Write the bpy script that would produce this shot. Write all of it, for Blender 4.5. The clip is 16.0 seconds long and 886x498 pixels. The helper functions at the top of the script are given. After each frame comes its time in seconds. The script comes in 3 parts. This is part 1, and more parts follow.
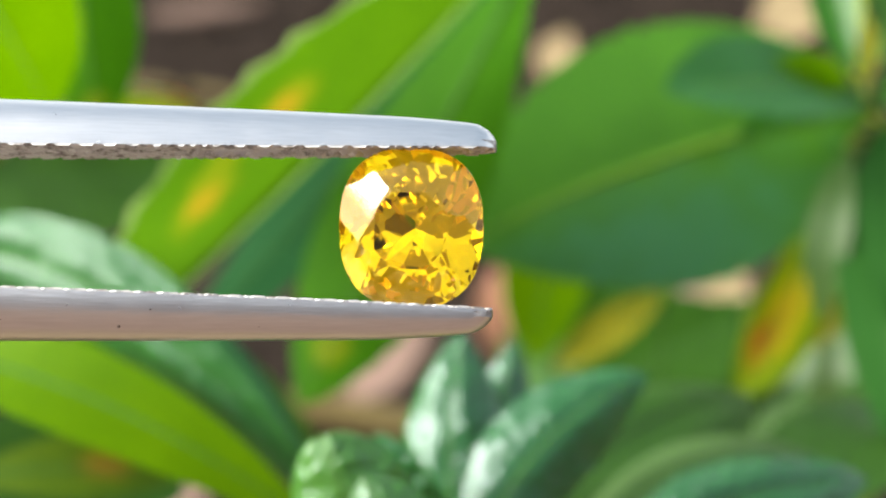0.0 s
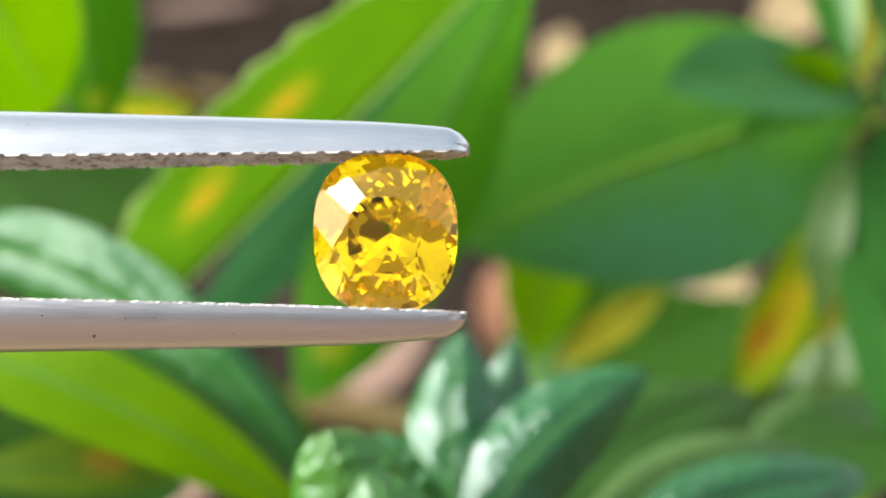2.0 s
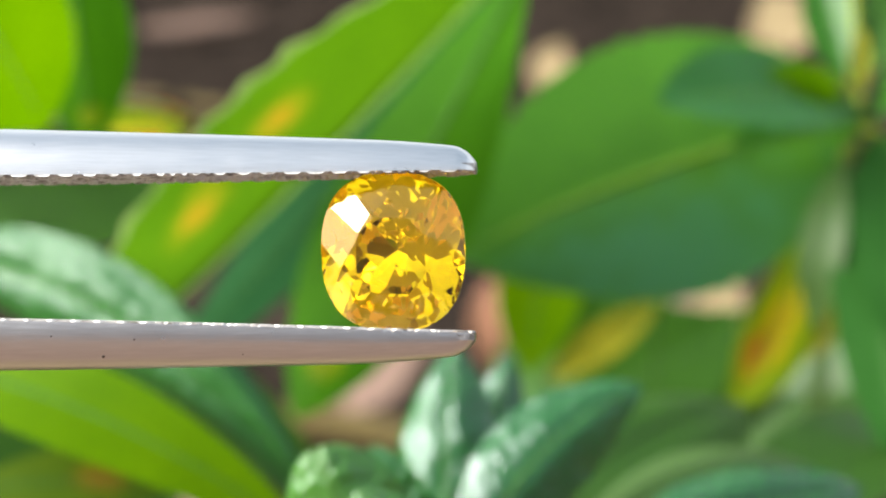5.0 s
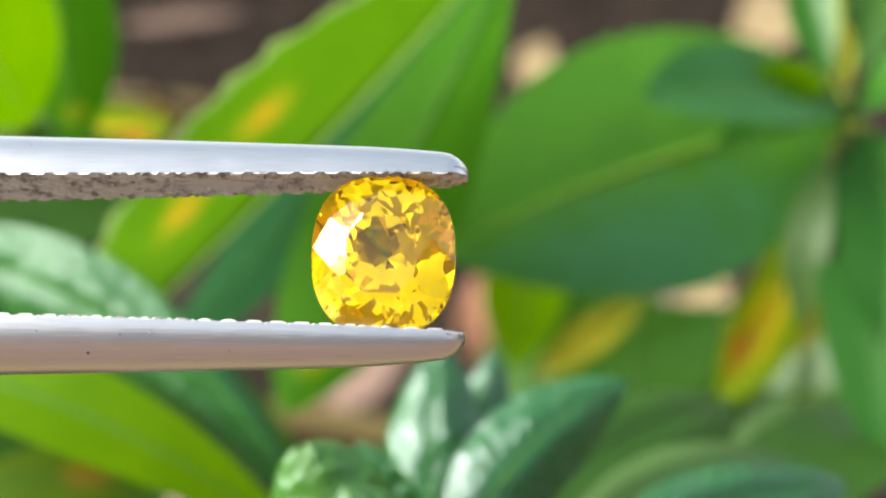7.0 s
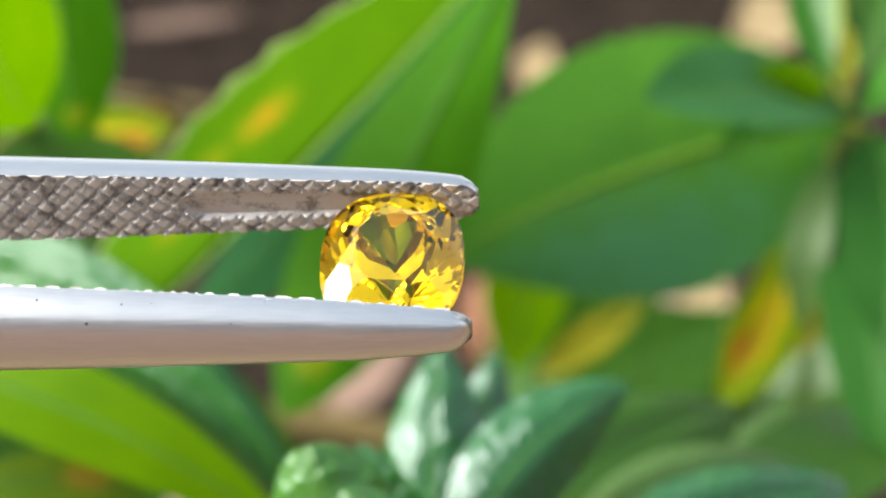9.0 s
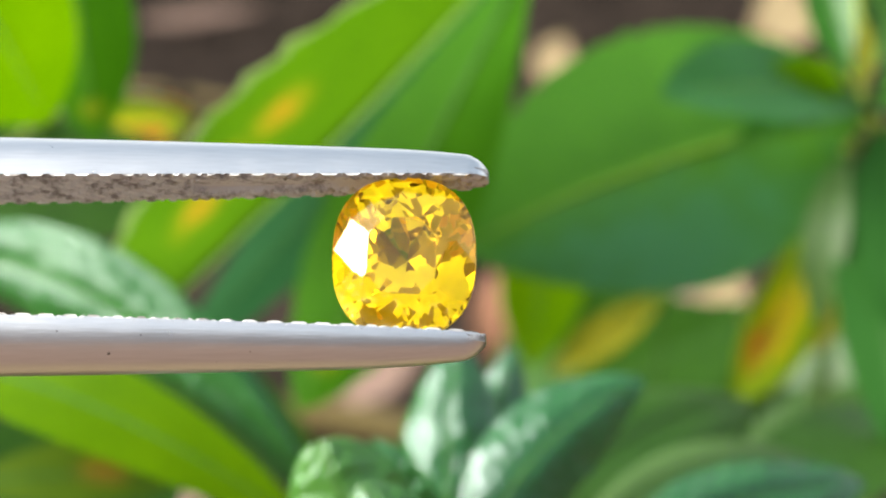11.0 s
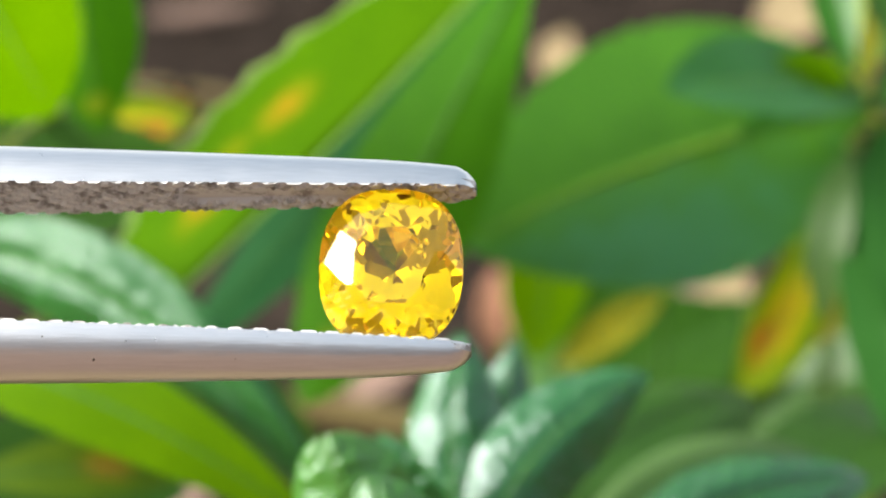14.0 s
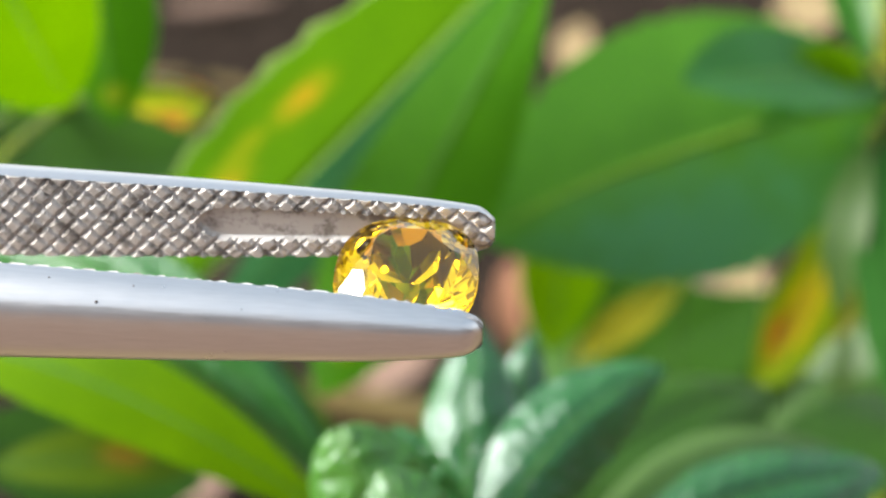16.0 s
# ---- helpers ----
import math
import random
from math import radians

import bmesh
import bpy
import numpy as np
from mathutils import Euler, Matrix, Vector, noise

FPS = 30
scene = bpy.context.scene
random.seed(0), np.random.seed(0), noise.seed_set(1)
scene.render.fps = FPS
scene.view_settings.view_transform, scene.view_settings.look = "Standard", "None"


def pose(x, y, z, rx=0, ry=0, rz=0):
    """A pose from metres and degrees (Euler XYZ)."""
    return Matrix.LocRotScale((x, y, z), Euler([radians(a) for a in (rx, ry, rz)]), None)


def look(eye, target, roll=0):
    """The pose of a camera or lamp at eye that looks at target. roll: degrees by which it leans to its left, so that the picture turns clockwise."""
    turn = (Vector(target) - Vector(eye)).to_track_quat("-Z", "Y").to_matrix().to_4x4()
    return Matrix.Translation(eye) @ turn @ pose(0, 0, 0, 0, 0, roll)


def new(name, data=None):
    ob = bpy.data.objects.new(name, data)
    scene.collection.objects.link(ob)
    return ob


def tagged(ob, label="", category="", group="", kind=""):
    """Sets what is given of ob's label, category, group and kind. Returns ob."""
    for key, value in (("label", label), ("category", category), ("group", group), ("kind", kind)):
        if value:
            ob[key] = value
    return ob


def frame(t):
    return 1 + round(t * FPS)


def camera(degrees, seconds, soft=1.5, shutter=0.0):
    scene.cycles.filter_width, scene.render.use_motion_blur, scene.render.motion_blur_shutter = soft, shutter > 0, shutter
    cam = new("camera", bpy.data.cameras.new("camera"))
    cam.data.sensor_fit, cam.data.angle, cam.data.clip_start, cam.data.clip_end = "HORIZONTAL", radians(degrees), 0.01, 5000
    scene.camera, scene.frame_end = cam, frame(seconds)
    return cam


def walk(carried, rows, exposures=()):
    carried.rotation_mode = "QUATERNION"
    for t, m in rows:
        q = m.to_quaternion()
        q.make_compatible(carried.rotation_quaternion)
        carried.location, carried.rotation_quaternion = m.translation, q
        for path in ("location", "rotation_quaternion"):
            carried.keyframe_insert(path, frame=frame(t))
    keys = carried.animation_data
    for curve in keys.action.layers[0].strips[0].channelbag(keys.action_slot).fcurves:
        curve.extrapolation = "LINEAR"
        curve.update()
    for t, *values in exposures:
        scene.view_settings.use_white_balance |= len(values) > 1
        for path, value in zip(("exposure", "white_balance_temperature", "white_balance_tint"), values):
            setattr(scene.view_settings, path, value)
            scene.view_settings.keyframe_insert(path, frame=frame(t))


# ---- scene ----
cam = camera(30.0, 16.0, soft=2.0)
cam.data.dof.use_dof = True
cam.data.dof.focus_distance = 0.0695
cam.data.dof.aperture_fstop = 42.0
PATH = [
    (0.0, pose(0, 0, 0.25, 70.000, -0.000, 0.000)),
    (0.5, pose(0, 0, 0.25, 69.968, 0.040, -0.018)),
    (1.0, pose(0, 0, 0.25, 69.554, 0.087, -0.015)),
    (1.5, pose(0, 0, 0.25, 69.733, 0.032, 0.047)),
    (2.0, pose(0, 0, 0.25, 69.906, 0.003, 0.018)),
    (2.5, pose(0, 0, 0.25, 69.966, -0.111, -0.008)),
    (3.0, pose(0, 0, 0.25, 70.171, 0.024, -0.106)),
    (3.5, pose(0, 0, 0.25, 70.408, 0.054, -0.159)),
    (4.0, pose(0, 0, 0.25, 70.407, 0.053, -0.128)),
    (6.5, pose(0, 0, 0.25, 70.421, 0.109, -0.605)),
    (7.0, pose(0, 0, 0.25, 70.292, 0.026, -0.733)),
    (7.5, pose(0, 0, 0.25, 69.992, 0.130, -0.969)),
    (8.0, pose(0, 0, 0.25, 70.028, -0.029, -1.100)),
    (8.5, pose(0, 0, 0.25, 70.171, 0.074, -0.946)),
    (9.0, pose(0, 0, 0.25, 70.363, 0.034, -0.705)),
    (9.5, pose(0, 0, 0.25, 70.478, 0.129, -0.607)),
    (10.0, pose(0, 0, 0.25, 70.298, 0.134, -0.433)),
    (12.5, pose(0, 0, 0.25, 70.147, 0.159, 0.000)),
    (13.0, pose(0, 0, 0.25, 70.308, 0.145, -0.093)),
    (13.5, pose(0, 0, 0.25, 70.311, 0.348, -0.189)),
    (14.0, pose(0, 0, 0.25, 70.000, 0.156, -0.015)),
    (14.5, pose(0, 0, 0.25, 69.971, 0.242, 0.077)),
    (15.0, pose(0, 0, 0.25, 69.819, 0.299, 0.267)),
    (15.5, pose(0, 0, 0.25, 69.753, 0.256, 0.443)),
    (16.0, pose(0, 0, 0.25, 69.714, 0.181, 0.579)),
]
walk(cam, PATH)

# ---------------------------------------------------------------- light
SUN_ELEVATION, SUN_AZIMUTH = 29.0, -98.0      # azimuth from +y towards +x
world = bpy.data.worlds.new("sky")
scene.world = world
world.use_nodes = True
wn = world.node_tree.nodes
sky = wn.new("ShaderNodeTexSky")
sky.sky_type = "NISHITA"
sky.sun_disc = False
sky.sun_elevation = radians(SUN_ELEVATION)
sky.sun_rotation = radians(SUN_AZIMUTH)
sky.dust_density = 6.0
haze = wn.new("ShaderNodeHueSaturation")      # thin bright haze takes the blue out of the sky
haze.inputs["Saturation"].default_value = 0.6
world.node_tree.links.new(sky.outputs[0], haze.inputs["Color"])
veil = wn.new("ShaderNodeMix")                # an even veil of high cloud
veil.data_type = "RGBA"
veil.inputs[0].default_value = 0.62
rise = wn.new("ShaderNodeSeparateXYZ")        # the haze is whitest low down
world.node_tree.links.new(wn.new("ShaderNodeTexCoord").outputs["Generated"], rise.inputs[0])
dome = wn.new("ShaderNodeValToRGB")
dome.color_ramp.elements[0].position, dome.color_ramp.elements[0].color = 0.3, (3.5, 3.65, 3.65, 1)
dome.color_ramp.elements[1].position, dome.color_ramp.elements[1].color = 0.65, (1.65, 2.05, 2.4, 1)
world.node_tree.links.new(rise.outputs[2], dome.inputs[0])
world.node_tree.links.new(dome.outputs[0], veil.inputs[7])
world.node_tree.links.new(haze.outputs[0], veil.inputs[6])
world.node_tree.links.new(veil.outputs[2], wn["Background"].inputs[0])
wn["Background"].inputs[1].default_value = 0.15
sun = new("sun", bpy.data.lights.new("sun", "SUN"))
sun.data.energy, sun.data.angle, sun.data.color = 4.0, radians(36.0), (1.0, 0.96, 0.90)
se, sa = radians(SUN_ELEVATION), radians(SUN_AZIMUTH)
to_sun = Vector((math.sin(sa) * math.cos(se), math.cos(sa) * math.cos(se), math.sin(se)))
sun.matrix_world = look(to_sun * 10, (0, 0, 0))
scene.view_settings.exposure = 2.0


# ---------------------------------------------------------------- materials
class Nodes:
    """A new node material with short ways to add and join nodes."""

    def __init__(self, name):
        self.mat = bpy.data.materials.new(name)
        self.mat.use_nodes = True
        self.tree = self.mat.node_tree
        self.out = self.tree.nodes["Material Output"]
        self.bsdf = self.tree.nodes["Principled BSDF"]

    def add(self, kind, **sets):
        n = self.tree.nodes.new("ShaderNode" + kind)
        for key, value in sets.items():
            if key == "operation":
                n.operation = value
            elif key == "blend_type":
                n.blend_type = value
            elif key == "data_type":
                n.data_type = value
            else:
                n.inputs[key.replace("_", " ")].default_value = value
        return n

    def join(self, a, b):
        self.tree.links.new(a, b)

    def coords(self, kind="Object"):
        return self.add("TexCoord").outputs[kind]

    def noise(self, scale, detail=4.0, rough=0.55, kind="Object", vector=None):
        n = self.add("TexNoise", Scale=scale, Detail=detail, Roughness=rough)
        self.join(vector or self.coords(kind), n.inputs["Vector"])
        return n.outputs["Fac"]

    def ramp(self, fac, *stops):
        r = self.add("ValToRGB")
        while len(r.color_ramp.elements) < len(stops):
            r.color_ramp.elements.new(0.5)
        for e, (at, colour) in zip(r.color_ramp.elements, stops):
            e.position, e.color = at, (*colour, 1.0) if len(colour) == 3 else colour
        self.join(fac, r.inputs[0])
        return r.outputs[0]

    def mix(self, fac, a, b, how="MIX"):
        m = self.add("Mix", data_type="RGBA", blend_type=how)
        for slot, v in ((0, fac), (6, a), (7, b)):
            if isinstance(v, (float, int)):
                m.inputs[slot].default_value = v
            elif isinstance(v, tuple):
                m.inputs[slot].default_value = (*v, 1.0)
            else:
                self.join(v, m.inputs[slot])
        return m.outputs[2]

    def math(self, how, a, b=0.0, c=0.0):
        m = self.add("Math", operation=how)
        for slot, v in ((0, a), (1, b), (2, c)):
            if isinstance(v, (float, int)):
                m.inputs[slot].default_value = v
            else:
                self.join(v, m.inputs[slot])
        return m.outputs[0]

    def bump(self, height, strength, distance, to=None):
        b = self.add("Bump", Strength=strength, Distance=distance)
        self.join(height, b.inputs["Height"])
        self.join(b.outputs[0], (to or self.bsdf).inputs["Normal"])
        return b.outputs[0]


def leaf_material(name, low, high, glow, vein, rough, through_light, rugose=0.0, patch=None, veins=9.0, gloss=0.5, margin=None, wax=None):
    """Leaf blade: two greens in clouds, pale side veins, gloss above, light through the blade.
    patch: yellowed or scorched spots, on the broad leaf a painted sheen, each its place and size along and across the
    blade, the rim's colour and the core's;
    margin: colour of a pale edge; wax: tint of the bloom on a waxy blade."""
    k = Nodes(name)
    uv = k.add("SeparateXYZ")
    k.join(k.coords("UV"), uv.inputs[0])
    u, v = uv.outputs[0], uv.outputs[1]
    across = k.math("ABSOLUTE", k.math("SUBTRACT", v, 0.5))
    wave = k.math("SINE", k.math("MULTIPLY", k.math("SUBTRACT", k.math("MULTIPLY", u, veins), k.math("MULTIPLY", across, veins * 0.75)), 6.283))
    line = k.math("POWER", k.math("MAXIMUM", wave, 0.0), 9.0)
    rib = k.math("SUBTRACT", 1.0, k.math("MINIMUM", k.math("MULTIPLY", across, 22.0), 1.0))
    marks = k.math("MAXIMUM", k.math("MULTIPLY", line, 0.12), rib)
    cloud = k.noise(120.0, 5.0)
    col = k.mix(k.ramp(cloud, (0.3, (0, 0, 0)), (0.72, (1, 1, 1))), low, high)
    fine = k.noise(1900.0, 3.0)
    col = k.mix(k.math("MULTIPLY", fine, 0.35), col, tuple(c * 0.62 for c in low))
    wobble = k.math("MULTIPLY", k.math("SUBTRACT", k.noise(260.0, 4.0), 0.5), 1.1)
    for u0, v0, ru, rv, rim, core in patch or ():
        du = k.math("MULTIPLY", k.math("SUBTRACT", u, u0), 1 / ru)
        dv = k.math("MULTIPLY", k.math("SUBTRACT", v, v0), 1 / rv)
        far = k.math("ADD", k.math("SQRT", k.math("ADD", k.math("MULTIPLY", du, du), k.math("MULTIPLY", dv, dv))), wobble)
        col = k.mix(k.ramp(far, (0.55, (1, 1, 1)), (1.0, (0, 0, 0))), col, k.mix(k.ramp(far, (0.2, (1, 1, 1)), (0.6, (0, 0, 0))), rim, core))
    col = k.mix(k.math("MULTIPLY", marks, 0.6), col, vein)
    if margin:
        col = k.mix(k.ramp(k.math("ADD", across, k.math("MULTIPLY", wobble, 0.03)), (0.465, (0, 0, 0)), (0.49, (0.8, 0.8, 0.8))), col, margin)
    k.join(col, k.bsdf.inputs["Base Color"])
    k.join(k.math("ADD", rough - 0.12, k.math("MULTIPLY", fine, 0.24)), k.bsdf.inputs["Roughness"])
    k.bsdf.inputs["Specular IOR Level"].default_value = gloss
    if wax:
        k.bsdf.inputs["Specular Tint"].default_value = (*wax, 1.0)
    rel = k.math("ADD", k.math("MULTIPLY", marks, -0.6), k.math("MULTIPLY", k.noise(900.0 if rugose else 700.0, 4.0), 0.6 + rugose))
    if rugose:
        pebble = k.add("TexVoronoi", Scale=2300.0)
        k.join(k.coords(), pebble.inputs["Vector"])
        rel = k.math("SUBTRACT", rel, k.math("MULTIPLY", pebble.outputs["Distance"], 0.5 * rugose))
    k.bump(rel, 0.5, 0.00048 if rugose else 0.0004)
    tr = k.add("BsdfTranslucent")
    k.join(k.mix(1.0, k.mix(0.35, col, glow), (1.0, 1.0, 0.8), "MULTIPLY"), tr.inputs["Color"])
    both = k.add("MixShader")
    both.inputs[0].default_value = through_light
    k.join(k.bsdf.outputs[0], both.inputs[1])
    k.join(tr.outputs[0], both.inputs[2])
    k.join(both.outputs[0], k.out.inputs["Surface"])
    return k.mat


WAX = (0.84, 0.92, 1.0)
YELLOW, ORANGE, SCORCH = (0.13, 0.175, 0.002), (0.27, 0.18, 0.006), (0.30, 0.065, 0.012)
M_YOUNG = leaf_material("young_leaf", (0.05673, 0.14, 0.000264), (0.09077, 0.195, 0.000264), (0.2269, 0.42, 0.00044), (0.0744, 0.18, 0.00176), 0.5, 0.5, gloss=0.03)
M_SPOTTED = leaf_material("spotted_leaf", (0.04499, 0.124, 0.000264), (0.06584, 0.162, 0.000264), (0.1536, 0.36, 0.00044), (0.0744, 0.17, 0.00176), 0.5, 0.3, gloss=0.03, margin=(0.2, 0.27, 0.09),
                          patch=((0.64, 0.74, 0.085, 0.09, YELLOW, ORANGE), (0.455, 0.78, 0.075, 0.085, YELLOW, ORANGE), (0.57, 0.80, 0.08, 0.06, YELLOW, YELLOW)))
M_MIDGREEN = leaf_material("fresh_green_leaf", (0.02418, 0.102, 0.00044), (0.0372, 0.138, 0.00044), (0.0837, 0.27, 0.00088), (0.0558, 0.15, 0.00704), 0.5, 0.4, gloss=0.05,
                           patch=((0.88, 0.5, 0.05, 0.25, YELLOW, YELLOW),))
M_GREEN = leaf_material("green_leaf", (0.01488, 0.086, 0.00264), (0.02604, 0.124, 0.0044), (0.0465, 0.26, 0.00352), (0.0558, 0.15, 0.0088), 0.40, 0.4, gloss=0.32)
M_DARK = leaf_material("dark_glossy_leaf", (0.016, 0.056, 0.003), (0.028, 0.086, 0.006), (0.05, 0.16, 0.006), (0.03, 0.08, 0.015), 0.38, 0.3, gloss=0.2)
M_RUGOSE = leaf_material("crinkled_leaf", (0.008, 0.062, 0.012), (0.020, 0.102, 0.022), (0.03, 0.18, 0.02), (0.03, 0.11, 0.025), 0.25, 0.25, rugose=0.5, veins=12.0, gloss=0.62, wax=WAX)
M_DYING = leaf_material("dying_leaf", (0.10, 0.20, 0.001), (0.17, 0.25, 0.002), (0.40, 0.46, 0.001), (0.25, 0.28, 0.01), 0.5, 0.45, gloss=0.1,
                        patch=((0.58, 0.52, 0.36, 0.30, (0.40, 0.33, 0.004), (0.42, 0.28, 0.006)), (0.74, 0.70, 0.20, 0.28, ORANGE, SCORCH)))
M_LIME = leaf_material("lime_leaf", (0.07905, 0.19, 0.000264), (0.1116, 0.24, 0.000264), (0.2046, 0.44, 0.00044), (0.1209, 0.25, 0.00176), 0.8, 0.5, gloss=0.0)
# the sky's bluish sheen on the lower half is painted in as a patch
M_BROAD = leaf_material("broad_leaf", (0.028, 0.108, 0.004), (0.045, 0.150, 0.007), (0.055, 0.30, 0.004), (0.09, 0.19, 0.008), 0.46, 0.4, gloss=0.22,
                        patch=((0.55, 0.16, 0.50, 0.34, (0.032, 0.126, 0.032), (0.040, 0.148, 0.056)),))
M_SHEEN = leaf_material("sheeny_leaf", (0.010, 0.064, 0.010), (0.022, 0.102, 0.017), (0.025, 0.15, 0.012), (0.03, 0.10, 0.025), 0.31, 0.2, rugose=0.9, gloss=0.33, wax=WAX)
M_CRINKLE = leaf_material("pale_crinkled_leaf", (0.026, 0.110, 0.008), (0.050, 0.155, 0.018), (0.06, 0.22, 0.012), (0.07, 0.16, 0.03), 0.32, 0.25, rugose=0.8, veins=12.0, gloss=0.6, wax=WAX)
M_TEAL = leaf_material("bluish_leaf", (0.020, 0.094, 0.014), (0.036, 0.138, 0.036), (0.03, 0.20, 0.02), (0.05, 0.15, 0.03), 0.45, 0.3, gloss=0.12)
M_SOFT = leaf_material("soft_leaf", (0.02325, 0.076, 0.00792), (0.04092, 0.112, 0.01496), (0.0558, 0.17, 0.0088), (0.0558, 0.14, 0.0176), 0.5, 0.35, gloss=0.2)
M_PALE = leaf_material("pale_soft_leaf", (0.042, 0.096, 0.016), (0.064, 0.128, 0.028), (0.08, 0.18, 0.02), (0.08, 0.15, 0.03), 0.45, 0.3, gloss=0.35)
M_MATTE = leaf_material("matte_bluish_leaf", (0.01023, 0.053, 0.01496), (0.01767, 0.074, 0.02288), (0.0186, 0.12, 0.0176), (0.0279, 0.09, 0.0264), 0.6, 0.2, gloss=0.02)
M_PLAIN = leaf_material("plain_green_leaf", (0.018, 0.086, 0.011), (0.032, 0.122, 0.019), (0.035, 0.18, 0.012), (0.04, 0.11, 0.02), 0.5, 0.35, gloss=0.1)
M_TIRED = leaf_material("tired_leaf", (0.0372, 0.08, 0.00176), (0.0651, 0.115, 0.00264), (0.1116, 0.2, 0.00176), (0.1, 0.12, 0.01), 0.55, 0.4, gloss=0.1,
                        patch=((0.62, 0.45, 0.16, 0.30, (0.13, 0.10, 0.004), (0.19, 0.09, 0.008)),))
M_WITHERED = leaf_material("withered_leaf", (0.22, 0.085, 0.014), (0.33, 0.15, 0.03), (0.4, 0.18, 0.02), (0.25, 0.14, 0.05), 0.6, 0.35, gloss=0.05)
M_RUSSET = leaf_material("russet_dry_leaf", (0.13, 0.062, 0.036), (0.21, 0.108, 0.068), (0.4, 0.2, 0.08), (0.28, 0.16, 0.09), 0.7, 0.2, gloss=0.05)
M_OLIVE = leaf_material("olive_leaf", (0.15, 0.15, 0.006), (0.24, 0.22, 0.012), (0.3, 0.26, 0.006), (0.2, 0.18, 0.02), 0.5, 0.45, gloss=0.1)


def plain_material(name, low, high, rough, scale, bump=0.4, dist=0.0004, metal=0.0, gloss=0.3):
    k = Nodes(name)
    n = k.noise(scale, 6.0, 0.6)
    big = k.noise(scale * 0.17, 3.0)
    col = k.mix(k.ramp(n, (0.3, (0, 0, 0)), (0.7, (1, 1, 1))), low, high)
    col = k.mix(k.math("MULTIPLY", big, 0.5), col, tuple(c * 0.6 for c in low))
    k.join(col, k.bsdf.inputs["Base Color"])
    k.bsdf.inputs["Roughness"].default_value = rough
    k.bsdf.inputs["Metallic"].default_value = metal
    k.bsdf.inputs["Specular IOR Level"].default_value = gloss
    k.bump(n, bump, dist)
    return k.mat


M_STEM = plain_material("green_stem", (0.10, 0.15, 0.004), (0.18, 0.21, 0.008), 0.45, 500.0)
M_RIB = plain_material("pale_rib", (0.075, 0.18, 0.006), (0.11, 0.22, 0.010), 0.45, 900.0)
M_DARKRIB = plain_material("green_rib", (0.03, 0.09, 0.015), (0.05, 0.13, 0.025), 0.75, 900.0, gloss=0.05)
M_SOIL = plain_material("soil", (0.008, 0.0064, 0.0054), (0.036, 0.027, 0.021), 0.95, 55.0, 0.9, 0.006, gloss=0.0)
M_DRY = plain_material("dry_leaf", (0.080, 0.052, 0.040), (0.13, 0.088, 0.068), 0.75, 160.0, 0.5, 0.001, gloss=0.1)
M_PALEDRY = plain_material("bleached_dry_leaf", (0.13, 0.098, 0.050), (0.20, 0.16, 0.09), 0.75, 160.0, 0.5, 0.001, gloss=0.1)
M_TWIG = plain_material("twig_bark", (0.052, 0.037, 0.006), (0.090, 0.064, 0.013), 0.8, 350.0, 0.7, 0.001)
M_PATH = plain_material("concrete", (0.150, 0.098, 0.075), (0.215, 0.148, 0.115), 0.95, 30.0, 0.5, 0.004, gloss=0.1)
M_EARTH = plain_material("tan_earth", (0.17, 0.120, 0.070), (0.27, 0.200, 0.125), 0.95, 40.0, 0.6, 0.004, gloss=0.05)
M_PLASTER = plain_material("plaster", (0.36, 0.35, 0.37), (0.45, 0.44, 0.46), 0.9, 12.0, 0.3, 0.003)


def steel_material(name, dirty):
    """Satin steel with fine lengthwise grain; the gripping faces are dirtier."""
    k = Nodes(name)
    stretch = k.add("Mapping")
    stretch.inputs["Scale"].default_value = (0.06, 1.0, 1.0)
    k.join(k.coords(), stretch.inputs["Vector"])
    grain = k.noise(9000.0, 3.0, vector=stretch.outputs[0])
    blot = k.noise(700.0, 5.0, 0.62)
    col = k.mix(grain, (0.40, 0.40, 0.405), (0.50, 0.50, 0.505))
    if dirty:
        dirt = k.ramp(k.noise(950.0, 8.0, 0.68), (0.49, (0, 0, 0)), (0.61, (1, 1, 1)))
        col = k.mix(k.math("MULTIPLY", dirt, 0.78), (0.49, 0.48, 0.47), (0.065, 0.047, 0.032))
        k.join(k.math("SUBTRACT", 1.0, k.math("MULTIPLY", dirt, 0.7)), k.bsdf.inputs["Metallic"])
    else:
        k.bsdf.inputs["Metallic"].default_value = 1.0
    k.join(col, k.bsdf.inputs["Base Color"])
    k.join(k.math("ADD", 0.23 + 0.40 * dirty, k.math("MULTIPLY", blot, 0.14)), k.bsdf.inputs["Roughness"])
    k.bump(k.math("ADD", grain, k.math("MULTIPLY", blot, 0.5)), 0.16, 0.00006)
    return k.mat


M_STEEL = steel_material("satin_steel", 0)
M_GRIP = steel_material("gripping_steel", 1)
M_SPECK = plain_material("dark_speck", (0.02, 0.015, 0.01), (0.05, 0.03, 0.02), 0.8, 3000.0)


def gem_material(name, rough):
    k = Nodes(name)
    k.bsdf.inputs["Base Color"].default_value = (1.0, 0.57, 0.005, 1)
    k.bsdf.inputs["Roughness"].default_value = rough
    k.bsdf.inputs["IOR"].default_value = 1.77
    k.bsdf.inputs["Transmission Weight"].default_value = 1.0
    k.bsdf.inputs["Specular Tint"].default_value = (0.85, 0.66, 0.40, 1)
    return k.mat


M_GEM = gem_material("yellow_gem", 0.0)
M_GIRDLE = gem_material("frosted_girdle", 0.4)


